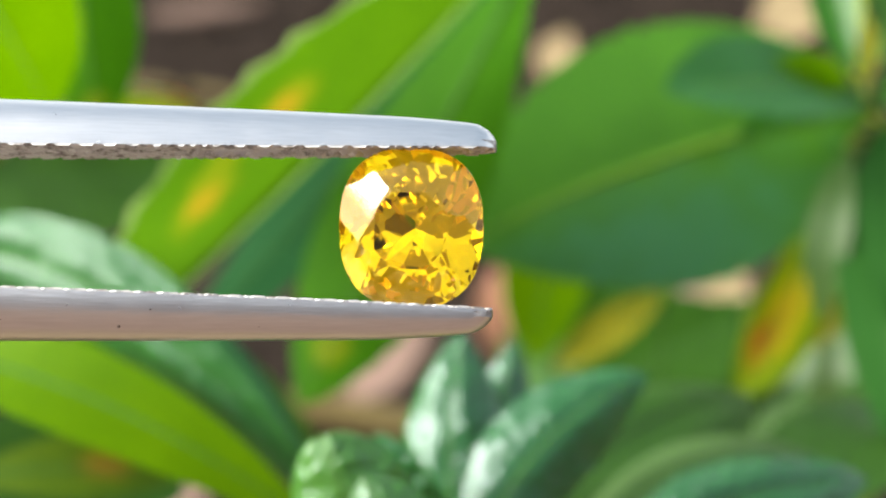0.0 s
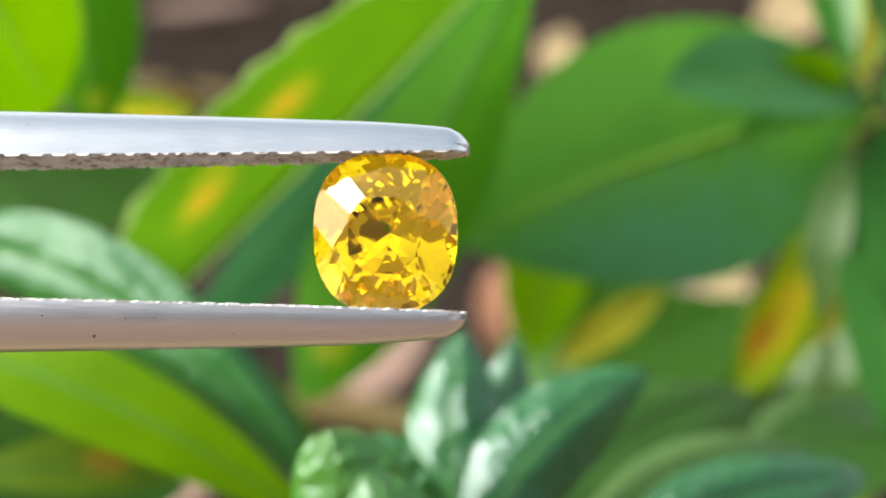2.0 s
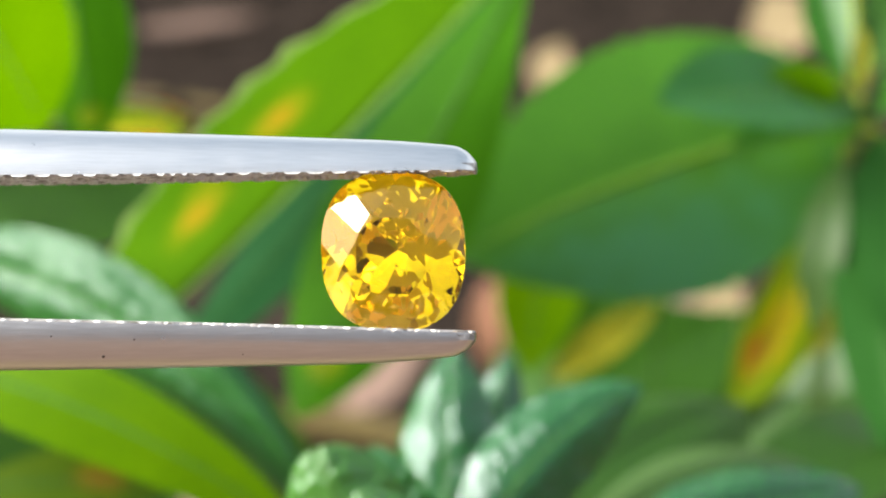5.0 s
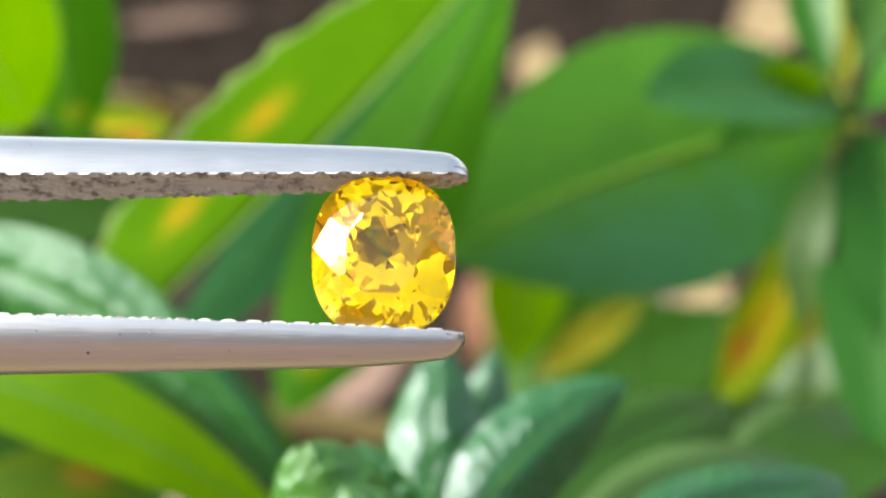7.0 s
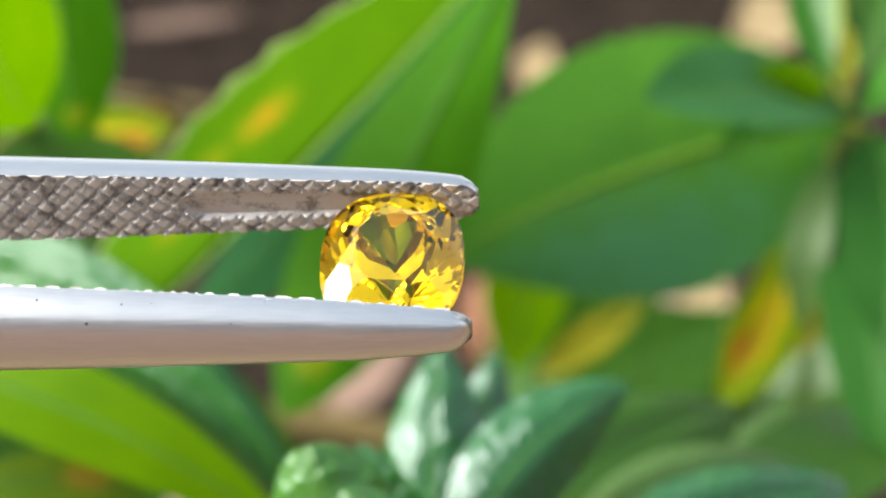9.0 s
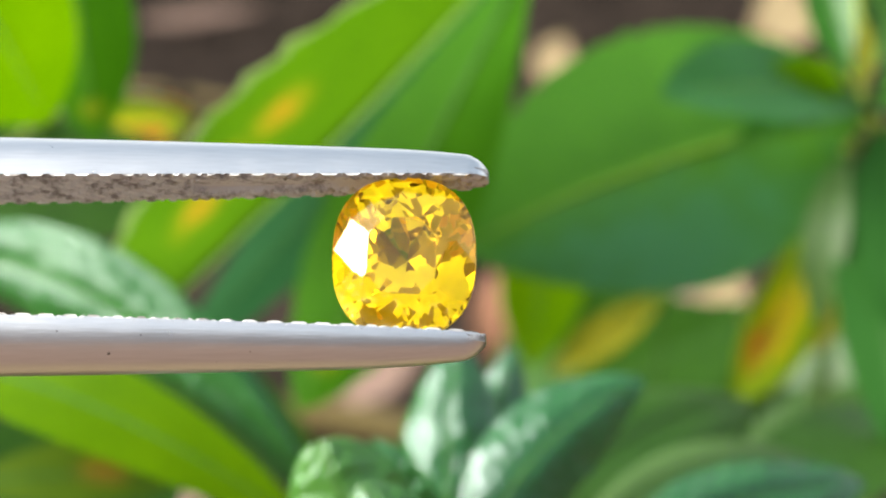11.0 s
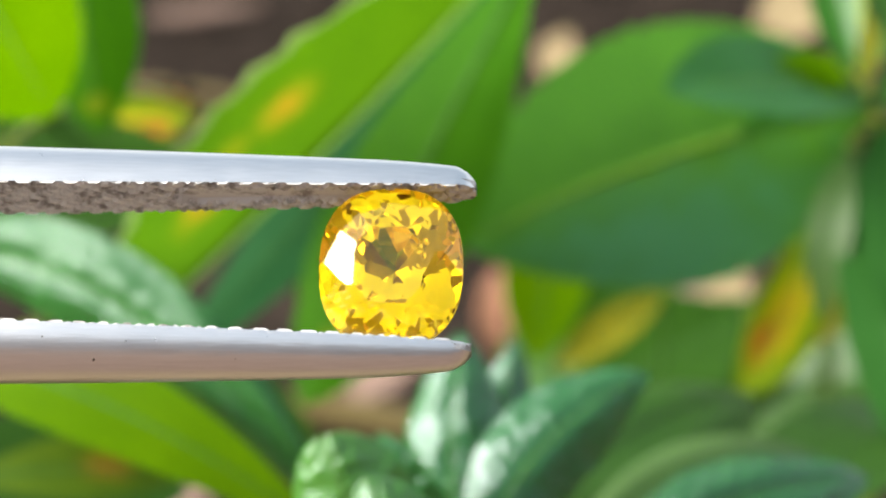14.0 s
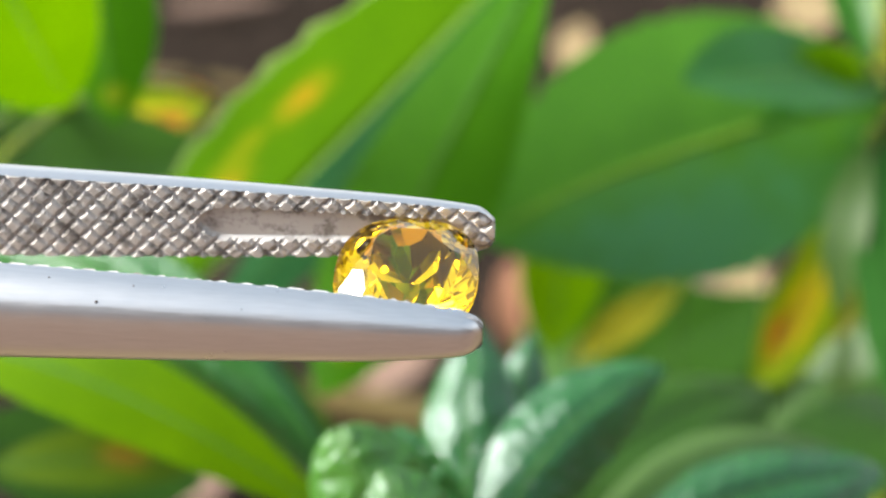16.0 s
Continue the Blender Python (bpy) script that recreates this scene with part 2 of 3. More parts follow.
# ---------------------------------------------------------------- helpers for meshes
def part(name, bm, material, parent=None, label="", smooth=True):
    """Links a bmesh as one mesh object under a thing or a part."""
    me = bpy.data.meshes.new(name)
    bm.to_mesh(me)
    bm.free()
    me.materials.append(material)
    for p in me.polygons:
        p.use_smooth = smooth
    ob = new(name, me)
    ob.parent = parent
    if label:
        tagged(ob, label)
    return ob


def thing(name, at, label, category, group="", kind=""):
    ob = new(name)
    ob.empty_display_size = 0.01
    ob.location = at
    return tagged(ob, label, category, group, kind)


def sheet(bm, rows, uv=None, loop=False):
    """Quads between rows of points; uv gives each point's place on the sheet."""
    layer = bm.loops.layers.uv.verify()
    vs = [[bm.verts.new(p) for p in row] for row in rows]
    n, m = len(vs), len(vs[0])
    for i in range(n - 1):
        for j in range(m if loop else m - 1):
            q = ((i, j), (i + 1, j), (i + 1, (j + 1) % m), (i, (j + 1) % m))
            f = bm.faces.new([vs[a][b] for a, b in q])
            for lp, (a, b) in zip(f.loops, q):
                lp[layer].uv = (a / (n - 1), b / (m - 1))
    return vs


def tube(points, radii, sides=8, bm=None):
    """A tapered round rod through points."""
    bm = bm or bmesh.new()
    rings = []
    for i, p in enumerate(points):
        d = (points[min(i + 1, len(points) - 1)] - points[max(i - 1, 0)]).normalized()
        a = d.orthogonal().normalized() if i == 0 else (a - d * a.dot(d)).normalized()
        b = d.cross(a)
        rings.append([p + (a * math.cos(t) + b * math.sin(t)) * radii[i] for t in [2 * math.pi * s / sides for s in range(sides)]])
    vs = sheet(bm, rings, loop=True)
    bm.faces.new(vs[0][::-1])
    bm.faces.new(vs[-1])
    return bm


# ---------------------------------------------------------------- ground and the wall behind
def ground():
    bm = bmesh.new()
    def level(x, y):
        if abs(x) > 3 or abs(y - 1) > 3:
            return 0.0
        p = Vector((x, y, 0))
        edge = min(max((1.5 - abs(x)) / 0.3, 0.0), 1.0) * min(max((2.1 - y) / 0.4, 0.0), 1.0) * min(max((y + 0.2) / 0.2, 0.0), 1.0)
        return edge * (0.012 * noise.noise(p * 9) + 0.006 * noise.noise(p * 31) + 0.003 * noise.noise(p * 80))
    xs = [-400, -60, -12, -4] + [-1.6 + 0.02 * i for i in range(161)] + [4, 12, 60, 400]
    ys = [-400, -60, -12, -4, -1] + [0.0 + 0.02 * i for i in range(111)] + [4, 12, 60, 400]
    sheet(bm, [[(x, y, level(x, y)) for y in ys] for x in xs])
    g = part("ground", bm, M_SOIL)
    tagged(g, "dark brown garden soil, bare and crumbly", "soil", kind="structure")


ground()
bm = bmesh.new()
bmesh.ops.create_cube(bm, size=1.0, matrix=pose(0, -1.05, 0.0) @ Matrix.Diagonal((16, 2.18, 0.06, 1)))
tagged(part("pavement", bm, M_PATH, smooth=False), "pale sandy concrete path beside the bed", "path", kind="structure")
bm = bmesh.new()
sheet(bm, [[(x, y, 0.020) for y in (0.04, 0.06, 0.10, 0.13, 0.16, 0.20)] for x in (-8.0, -3.0, -1.0, 0.0, 1.0, 3.0, 8.0)])
tagged(part("verge", bm, M_EARTH), "strip of dry tan earth along the bed", "soil", kind="structure")
bm = bmesh.new()
bmesh.ops.create_cube(bm, size=1.0, matrix=pose(0, -2.6, 1.5 / 2 - 0.02) @ Matrix.Diagonal((14, 0.2, 1.5, 1)))
tagged(part("wall_south", bm, M_PLASTER, smooth=False), "plain grey plastered garden wall", "wall", kind="structure")


# ---------------------------------------------------------------- plants
def leaf(plant, material, base, tip, width, facing, bend=0.0, sway=0.0, fold=0.12, fold_far=None, blunt=0.5, teeth=0.0, ruffle=0.0,
         rib=M_DARKRIB, rib_size=0.011, label="", node=None, tip_round=0.72, rough_edge=40, curl=1.15, puff=0.0, quilt=0.0, rows_of_quilt=9, seed=1):
    """A leaf blade from base to tip with its midrib. width: half across; facing: the way its upper side looks; bend: arch along
    that way; sway: arch to the side; fold: how far the two halves lift from the rib, curl: how round; blunt: where it is widest;
    puff: how far each half bulges between rib and edge; quilt: the same for the fields between the side veins."""
    base, tip, n = Vector(base), Vector(tip), Vector(facing).normalized()
    along = tip - base
    size = along.length
    along.normalize()
    n = (n - along * n.dot(along)).normalized()
    side = along.cross(n)
    fold_far = fold if fold_far is None else fold_far
    rows, spine = [], []
    steps, half = (110, 16) if quilt else (36, 8)
    for i in range(steps + 1):
        u = i / steps
        lift = 4 * u * (1 - u)
        c = base + along * (u * size) + n * (bend * lift * size) + side * (sway * lift * size)
        slope = 4 * (1 - 2 * u)
        nn = (n - along * bend * slope).normalized()
        ss = (side - along * sway * slope).normalized()
        shape = math.sin(math.pi * min(max(u, 0.0), 1.0) ** (math.log(0.5) / math.log(blunt))) ** tip_round
        w = width * max(shape, 0.02)
        row = []
        for j in range(-half, half + 1):
            v = j / half
            tooth = 1.0 + (teeth * (abs((u * rough_edge) % 1.0 - 0.35) - 0.3) if abs(j) == half and 0.08 < u < 0.97 else 0.0)
            wob = ruffle * size * noise.noise(Vector((u * 7 + seed * 3.1, v * 2.2, seed))) * (0.3 + abs(v))
            turn = fold if v > 0 else fold_far
            up = math.sin(turn) * abs(v) ** curl * w + wob
            if puff or quilt:
                field = u * rows_of_quilt - abs(v) * rows_of_quilt * 0.09 + 0.7 * noise.noise(Vector((u * 6, v * 3, seed + 0.5)))
                up += puff * w * math.sin(math.pi * abs(v) ** 0.8) + quilt * w * (abs(math.sin(math.pi * field)) - 0.6) * math.sin(math.pi * min(abs(v) * 0.9 + 0.1, 1.0))
                if quilt:
                    up += 0.35 * quilt * w * noise.noise(Vector((u * size / 0.0011, v * w / 0.0009, seed * 1.7)))
            row.append(c + ss * (v * w * tooth * math.cos(turn)) + nn * up)
        rows.append(row)
        if 0.0 <= u <= 0.93:
            spine.append(c + nn * 0.00005)
    bm = bmesh.new()
    sheet(bm, rows)
    blade = part("leaf", bm, material, plant, label)
    r = 0.00018 + rib_size * width
    part("midrib", tube(spine, [r * (1.0 - 0.8 * i / len(spine)) for i in range(len(spine))], 6), rib, blade)
    if node:
        node = Vector(node)
        sag = (base - node).length * 0.12
        line = [node.lerp(base, i / 8) + Vector((0, 0, sag * 4 * (i / 8) * (1 - i / 8))) for i in range(9)]
        part("petiole", tube(line, [0.0007 - 0.00003 * i for i in range(9)], 6), M_STEM, blade)
    return blade


def stem(plant, points, r0, r1, material=M_STEM, name="stem"):
    pts = [Vector(p) for p in points]
    fine = []
    for a, b in zip(pts, pts[1:]):
        fine += [a.lerp(b, s / 5) for s in range(5)]
    fine.append(pts[-1])
    for _ in range(4):
        fine = [fine[0]] + [(fine[i - 1] + fine[i] * 2 + fine[i + 1]) / 4 for i in range(1, len(fine) - 1)] + [fine[-1]]
    n = len(fine) - 1
    return part(name, tube(fine, [r0 + (r1 - r0) * i / n for i in range(n + 1)], 10), material, plant)


SHRUB = thing("leafy_shrub", (0.0504, 0.1750, 0.0000), "green leafy garden shrub with a whorl of broad pointed leaves", "plant")
stem(SHRUB, [(0.0253, 0.0506, -0.0040), (0.0253, 0.0506, 0.1389), (0.0217, 0.0541, 0.1631)], 0.0014, 0.0008)
stem(SHRUB, [(0.0000, 0.0000, -0.0040), (-0.0003, -0.0022, 0.1692), (-0.0013, 0.0040, 0.1863), (-0.0021, 0.0072, 0.2009), (-0.0031, 0.0117, 0.2161)], 0.0013, 0.0004)
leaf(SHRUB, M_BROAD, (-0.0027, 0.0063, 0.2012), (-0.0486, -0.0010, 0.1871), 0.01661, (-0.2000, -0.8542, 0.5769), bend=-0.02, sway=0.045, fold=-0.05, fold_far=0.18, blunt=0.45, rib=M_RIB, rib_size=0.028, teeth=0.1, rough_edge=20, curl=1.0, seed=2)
leaf(SHRUB, M_TEAL, (-0.0035, 0.0025, 0.2033), (-0.0278, -0.0118, 0.2075), 0.00696, (-0.1000, -0.7345, 0.9058), bend=0.05, sway=0.02, fold=0.0, fold_far=0.25, blunt=0.52, teeth=0.22, rough_edge=9, curl=1.0, rib=M_RIB, rib_size=0.010, seed=3, node=(-0.0022, 0.0076, 0.2024))
leaf(SHRUB, M_GREEN, (-0.0030, 0.0056, 0.2023), (-0.0186, -0.0017, 0.1998), 0.00200, (0.0000, -0.6405, 0.8716), bend=0.1, fold=0.2, blunt=0.5, seed=4, node=(-0.0022, 0.0074, 0.2016))
leaf(SHRUB, M_LIME, (-0.0043, 0.0032, 0.2022), (-0.0152, -0.0030, 0.2087), 0.00246, (-0.1000, -0.7000, 0.7000), bend=0.1, fold=0.2, seed=85, node=(-0.0022, 0.0074, 0.2016))
leaf(SHRUB, M_GREEN, (-0.0029, 0.0104, 0.2040), (-0.0052, 0.0223, 0.2162), 0.00331, (-0.3000, -0.6491, 0.5555), fold=0.3, seed=5, node=(-0.0024, 0.0083, 0.2047))
leaf(SHRUB, M_SOFT, (-0.0016, 0.0107, 0.2046), (0.0067, 0.0203, 0.2166), 0.00395, (-0.2000, -0.8029, 0.7179), fold=0.3, seed=6, node=(-0.0024, 0.0085, 0.2054))
leaf(SHRUB, M_OLIVE, (-0.0033, 0.0044, 0.2041), (-0.0031, 0.0065, 0.2114), 0.00120, (-0.3000, -0.8000, 0.5000), fold=0.3, label='small yellow bud leaf', seed=86, node=(-0.0024, 0.0083, 0.2047))
leaf(SHRUB, M_GREEN, (-0.0015, 0.0072, 0.2009), (0.0063, -0.0089, 0.2094), 0.00489, (-0.2000, -0.7687, 0.8119), bend=0.1, fold=0.3, seed=7)
leaf(SHRUB, M_PLAIN, (-0.0014, 0.0026, 0.2001), (-0.0032, -0.0247, 0.1715), 0.00530, (-0.5000, -0.8200, 0.6709), bend=0.08, fold=0.25, fold_far=0.1, blunt=0.5, seed=8, node=(-0.0021, 0.0069, 0.1994))
leaf(SHRUB, M_PLAIN, (-0.0007, 0.0017, 0.2004), (0.0020, -0.0204, 0.1777), 0.00664, (-0.2000, -0.8200, 0.6709), bend=0.1, fold=0.2, seed=9, node=(-0.0021, 0.0069, 0.1994))
leaf(SHRUB, M_PALE, (-0.0064, -0.0024, 0.1984), (-0.0097, -0.0105, 0.1817), 0.00245, (-0.4000, -0.7500, 0.5000), bend=0.15, fold=0.1, seed=10, node=(-0.0020, 0.0065, 0.1979))
leaf(SHRUB, M_PALE, (-0.0032, 0.0092, 0.1714), (-0.0036, 0.0059, 0.1620), 0.00178, (-0.5200, -0.6600, 0.5200), bend=0.2, fold=0.1, seed=11, node=(-0.0009, 0.0012, 0.1786))
leaf(SHRUB, M_OLIVE, (-0.0010, 0.0154, 0.1800), (-0.0038, 0.0142, 0.1677), 0.00154, (-0.2000, -0.8500, 0.5000), fold=0.2, label='narrow tan-yellow leaf', seed=84, node=(-0.0014, 0.0045, 0.1885))
leaf(SHRUB, M_DYING, (-0.0053, 0.0203, 0.1846), (-0.0144, 0.0096, 0.1635), 0.00433, (-0.3000, -0.9055, 0.4360), bend=0.05, sway=-0.1, fold=0.3, fold_far=0.05, blunt=0.6, label='yellow and red dying leaf', seed=12, node=(-0.0014, 0.0045, 0.1885))
leaf(SHRUB, M_DARK, (0.0138, 0.0342, 0.1522), (-0.0089, 0.0376, 0.1325), 0.00883, (-0.1000, -0.6747, 0.7777), bend=0.05, fold=0.1, seed=33, node=(0.0235, 0.0523, 0.1510))
leaf(SHRUB, M_DARK, (0.0198, 0.0494, 0.1649), (-0.0020, 0.0538, 0.1477), 0.00921, (-0.1000, -0.7089, 0.6837), bend=0.05, fold=0.1, seed=34, node=(0.0217, 0.0541, 0.1631))
leaf(SHRUB, M_SOFT, (0.0286, 0.0750, 0.1473), (0.0047, 0.0842, 0.1435), 0.01034, (0.1000, -0.7089, 0.6837), bend=0.05, fold=0.1, seed=40, node=(0.0237, 0.0522, 0.1498))
leaf(SHRUB, M_DARK, (0.0275, 0.0596, 0.1344), (-0.0106, 0.0790, 0.1291), 0.00831, (0.2000, -0.7089, 0.6837), bend=0.05, fold=0.1, seed=41, node=(0.0253, 0.0506, 0.1317))
HERB = thing("broad_leaf_herb", (0.0992, 0.2486, 0.0000), "broad-leaved herb with light green leaves spotted yellow", "plant")
stem(HERB, [(0.0000, 0.0000, -0.0040), (-0.0038, -0.0066, 0.1838), (-0.0478, -0.0365, 0.2187), (-0.0941, -0.0755, 0.2227)], 0.0016, 0.001)
leaf(HERB, M_SPOTTED, (-0.0906, -0.0878, 0.2241), (-0.1359, -0.1080, 0.1830), 0.01103, (-0.2500, -0.8713, 0.5300), bend=0.02, sway=-0.025, fold=0.08, fold_far=-2.8, blunt=0.5, teeth=0.16, rough_edge=11, rib=M_RIB, rib_size=0.02, label='light green leaf with yellow spots', seed=13, node=(-0.0941, -0.0755, 0.2227))
leaf(HERB, M_MIDGREEN, (-0.0892, -0.0779, 0.2219), (-0.1140, -0.0933, 0.1763), 0.00816, (-0.3000, -0.8542, 0.5769), fold=-0.03, fold_far=-0.05, blunt=0.6, teeth=0.12, rough_edge=16, seed=14, node=(-0.0918, -0.0735, 0.2225))
leaf(HERB, M_MATTE, (-0.0904, -0.0729, 0.2181), (-0.1281, -0.0865, 0.1779), 0.00513, (-0.2000, -0.7858, 0.7649), fold=-0.1, fold_far=-0.1, blunt=0.5, seed=45, node=(-0.0895, -0.0716, 0.2223))
UNDER = thing("leafy_seedling", (0.0375, 0.2777, 0.0000), "low leafy plant with small green and yellowing leaves", "plant")
stem(UNDER, [(-0.0223, -0.0662, -0.0040), (-0.0223, -0.0662, 0.1820)], 0.0005, 0.0004, material=M_DARKRIB)
stem(UNDER, [(-0.0052, -0.0524, -0.0040), (-0.0052, -0.0524, 0.1615)], 0.0005, 0.0004, material=M_DARKRIB)
stem(UNDER, [(0.0105, -0.0352, -0.0040), (0.0105, -0.0352, 0.1504)], 0.0005, 0.0004, material=M_DARKRIB)
stem(UNDER, [(0.0132, -0.0285, -0.0040), (0.0132, -0.0285, 0.1396)], 0.0005, 0.0004, material=M_DARKRIB)
stem(UNDER, [(0.0023, 0.0068, -0.0040), (0.0023, 0.0068, 0.1487)], 0.0005, 0.0004, material=M_DARKRIB)
stem(UNDER, [(-0.0081, 0.0111, -0.0040), (-0.0081, 0.0111, 0.1314)], 0.0005, 0.0004, material=M_DARKRIB)
stem(UNDER, [(0.0239, 0.0118, -0.0040), (0.0239, 0.0118, 0.1334)], 0.0005, 0.0004, material=M_DARKRIB)
leaf(UNDER, M_YOUNG, (-0.0224, -0.0681, 0.1826), (-0.0251, -0.0715, 0.1587), 0.00570, (0.0000, -0.8371, 0.6239), fold=0.1, seed=15, node=(-0.0223, -0.0662, 0.1820))
leaf(UNDER, M_OLIVE, (-0.0055, -0.0543, 0.1622), (-0.0218, -0.0628, 0.1535), 0.00284, (0.0000, -0.8029, 0.7179), fold=0.2, label='olive yellow narrow leaf', seed=16, node=(-0.0052, -0.0524, 0.1615))
leaf(UNDER, M_DARK, (0.0101, -0.0370, 0.1511), (-0.0148, -0.0410, 0.1403), 0.00889, (0.3000, -0.7089, 0.6837), fold=0.1, seed=17, node=(0.0105, -0.0352, 0.1504))
leaf(UNDER, M_DARK, (0.0129, -0.0303, 0.1404), (-0.0213, -0.0341, 0.1300), 0.00923, (0.3000, -0.7089, 0.6837), fold=0.1, seed=35, node=(0.0132, -0.0285, 0.1396))
leaf(UNDER, M_DARK, (0.0021, 0.0049, 0.1494), (-0.0144, -0.0028, 0.1282), 0.01128, (0.2000, -0.7901, 0.6068), fold=0.1, seed=42, node=(0.0023, 0.0068, 0.1487))
leaf(UNDER, M_SOFT, (-0.0083, 0.0093, 0.1321), (-0.0274, 0.0042, 0.1182), 0.00848, (-0.2000, -0.7901, 0.6068), fold=0.1, seed=43, node=(-0.0081, 0.0111, 0.1314))
leaf(UNDER, M_DARK, (0.0235, 0.0100, 0.1341), (0.0044, 0.0042, 0.1182), 0.00954, (-0.2000, -0.7901, 0.6068), fold=0.1, seed=44, node=(0.0239, 0.0118, 0.1334))
WEED = thing("tall_weed", (-0.0532, 0.1501, 0.0000), "tall weed with bright green and dark glossy leaves", "plant")
stem(WEED, [(0.0000, 0.0000, -0.0040), (-0.0011, 0.0010, 0.1825), (0.0016, 0.0029, 0.2025), (0.0038, 0.0114, 0.2256)], 0.0016, 0.001)
leaf(WEED, M_LIME, (0.0050, 0.0112, 0.2256), (0.0166, -0.0002, 0.2088), 0.00786, (-0.6000, -0.6149, 0.6495), fold=0.05, fold_far=-0.12, blunt=0.6, rib_size=0.004, seed=18, node=(0.0038, 0.0114, 0.2256))
leaf(WEED, M_MIDGREEN, (0.0151, 0.0204, 0.2278), (0.0178, 0.0137, 0.2030), 0.00566, (-0.3000, -0.8000, 0.5500), fold=0.1, fold_far=-0.2, blunt=0.55, seed=81, node=(0.0045, 0.0114, 0.2256))
leaf(WEED, M_DARK, (-0.0058, 0.0262, 0.1933), (0.0271, 0.0266, 0.1945), 0.00759, (0.0000, -0.8371, 0.6239), fold=0.15, seed=19, node=(0.0005, 0.0021, 0.1945))
leaf(WEED, M_GREEN, (-0.0106, 0.0435, 0.1971), (0.0133, 0.0421, 0.1932), 0.00615, (0.0000, -0.8713, 0.5300), fold=0.15, seed=37, node=(0.0023, 0.0055, 0.2095))
leaf(WEED, M_DYING, (-0.0005, 0.0616, 0.1883), (0.0199, 0.0627, 0.1914), 0.00414, (0.0000, -0.8371, 0.6239), fold=0.1, label='yellow leaf with an orange blotch', seed=20, node=(0.0004, 0.0020, 0.1935))
leaf(WEED, M_WITHERED, (0.0198, 0.0688, 0.1907), (0.0100, 0.0669, 0.1913), 0.00261, (0.0000, -0.8400, 0.6200), fold=0.3, ruffle=0.04, label='withered orange-brown leaf', seed=82, node=(0.0004, 0.0020, 0.1935))
leaf(WEED, M_SHEEN, (0.0076, -0.0090, 0.1987), (0.0431, -0.0300, 0.1848), 0.00463, (-0.5600, -0.6800, 0.4500), bend=0.09, sway=-0.125, fold=-0.4, fold_far=-0.04, curl=1.3, ruffle=0.012, rib_size=0.003, blunt=0.42, tip_round=0.62, teeth=0.1, puff=0.17, quilt=0.03, rows_of_quilt=11, seed=21, node=(0.0013, 0.0027, 0.2005))
leaf(WEED, M_YOUNG, (0.0090, -0.0214, 0.1941), (0.0433, -0.0354, 0.1849), 0.00392, (-0.1000, -0.6747, 0.7777), bend=0.1, sway=-0.03, fold=0.15, blunt=0.42, seed=22, node=(0.0002, 0.0019, 0.1925))
leaf(WEED, M_DARK, (0.0033, -0.0062, 0.1773), (0.0276, -0.0033, 0.1708), 0.00611, (0.1000, -0.6405, 0.8716), fold=0.1, seed=23, node=(-0.0011, 0.0009, 0.1732))
leaf(WEED, M_TIRED, (0.0102, -0.0160, 0.1791), (0.0288, -0.0115, 0.1770), 0.00323, (0.1000, -0.6400, 0.8700), bend=0.08, fold=0.15, label='olive leaf going brown', seed=83, node=(-0.0011, 0.0009, 0.1732))
leaf(WEED, M_DARK, (0.0099, 0.0351, 0.1740), (0.0379, 0.0297, 0.1592), 0.00547, (0.1000, -0.7431, 0.5897), fold=0.1, seed=38, node=(-0.0011, 0.0009, 0.1732))
MINT = thing("crinkled_herb", (0.0032, 0.1183, 0.0000), "low herb with crinkled dark green leaves and a pale sheen", "plant")
stem(MINT, [(0.0000, 0.0000, -0.0040), (-0.0002, -0.0069, 0.1759), (-0.0006, -0.0090, 0.1848)], 0.0016, 0.0012)
leaf(MINT, M_CRINKLE, (-0.0063, -0.0244, 0.1923), (-0.0109, -0.0246, 0.2035), 0.00435, (-0.3000, -0.5807, 0.7435), bend=0.16, fold=-0.45, blunt=0.6, tip_round=0.42, ruffle=0.035, teeth=0.1, rough_edge=18, rib_size=0.003, puff=0.1, quilt=0.06, rows_of_quilt=7, seed=24, node=(-0.0006, -0.0090, 0.1848))
leaf(MINT, M_CRINKLE, (-0.0036, -0.0316, 0.1959), (-0.0080, -0.0309, 0.2038), 0.00288, (-0.3000, -0.4526, 0.8032), bend=0.18, fold=-0.4, blunt=0.58, tip_round=0.45, ruffle=0.03, teeth=0.1, rib_size=0.003, puff=0.1, quilt=0.06, rows_of_quilt=6, seed=39, node=(-0.0006, -0.0090, 0.1848))
leaf(MINT, M_RUGOSE, (-0.0023, -0.0146, 0.1896), (-0.0080, -0.0145, 0.1985), 0.00255, (-0.5000, -0.6200, 0.5500), bend=0.1, ruffle=0.03, tip_round=0.5, blunt=0.6, puff=0.12, quilt=0.07, rows_of_quilt=7, seed=25, node=(-0.0006, -0.0090, 0.1848))
leaf(MINT, M_RUGOSE, (-0.0025, -0.0089, 0.1852), (-0.0018, 0.0017, 0.1995), 0.00418, (-0.3000, -0.7700, 0.5400), bend=0.08, fold=-0.6, fold_far=-0.2, curl=1.1, rib_size=0.003, ruffle=0.025, teeth=0.1, puff=0.14, quilt=0.03, rows_of_quilt=13, seed=26, node=(-0.0006, -0.0090, 0.1848))
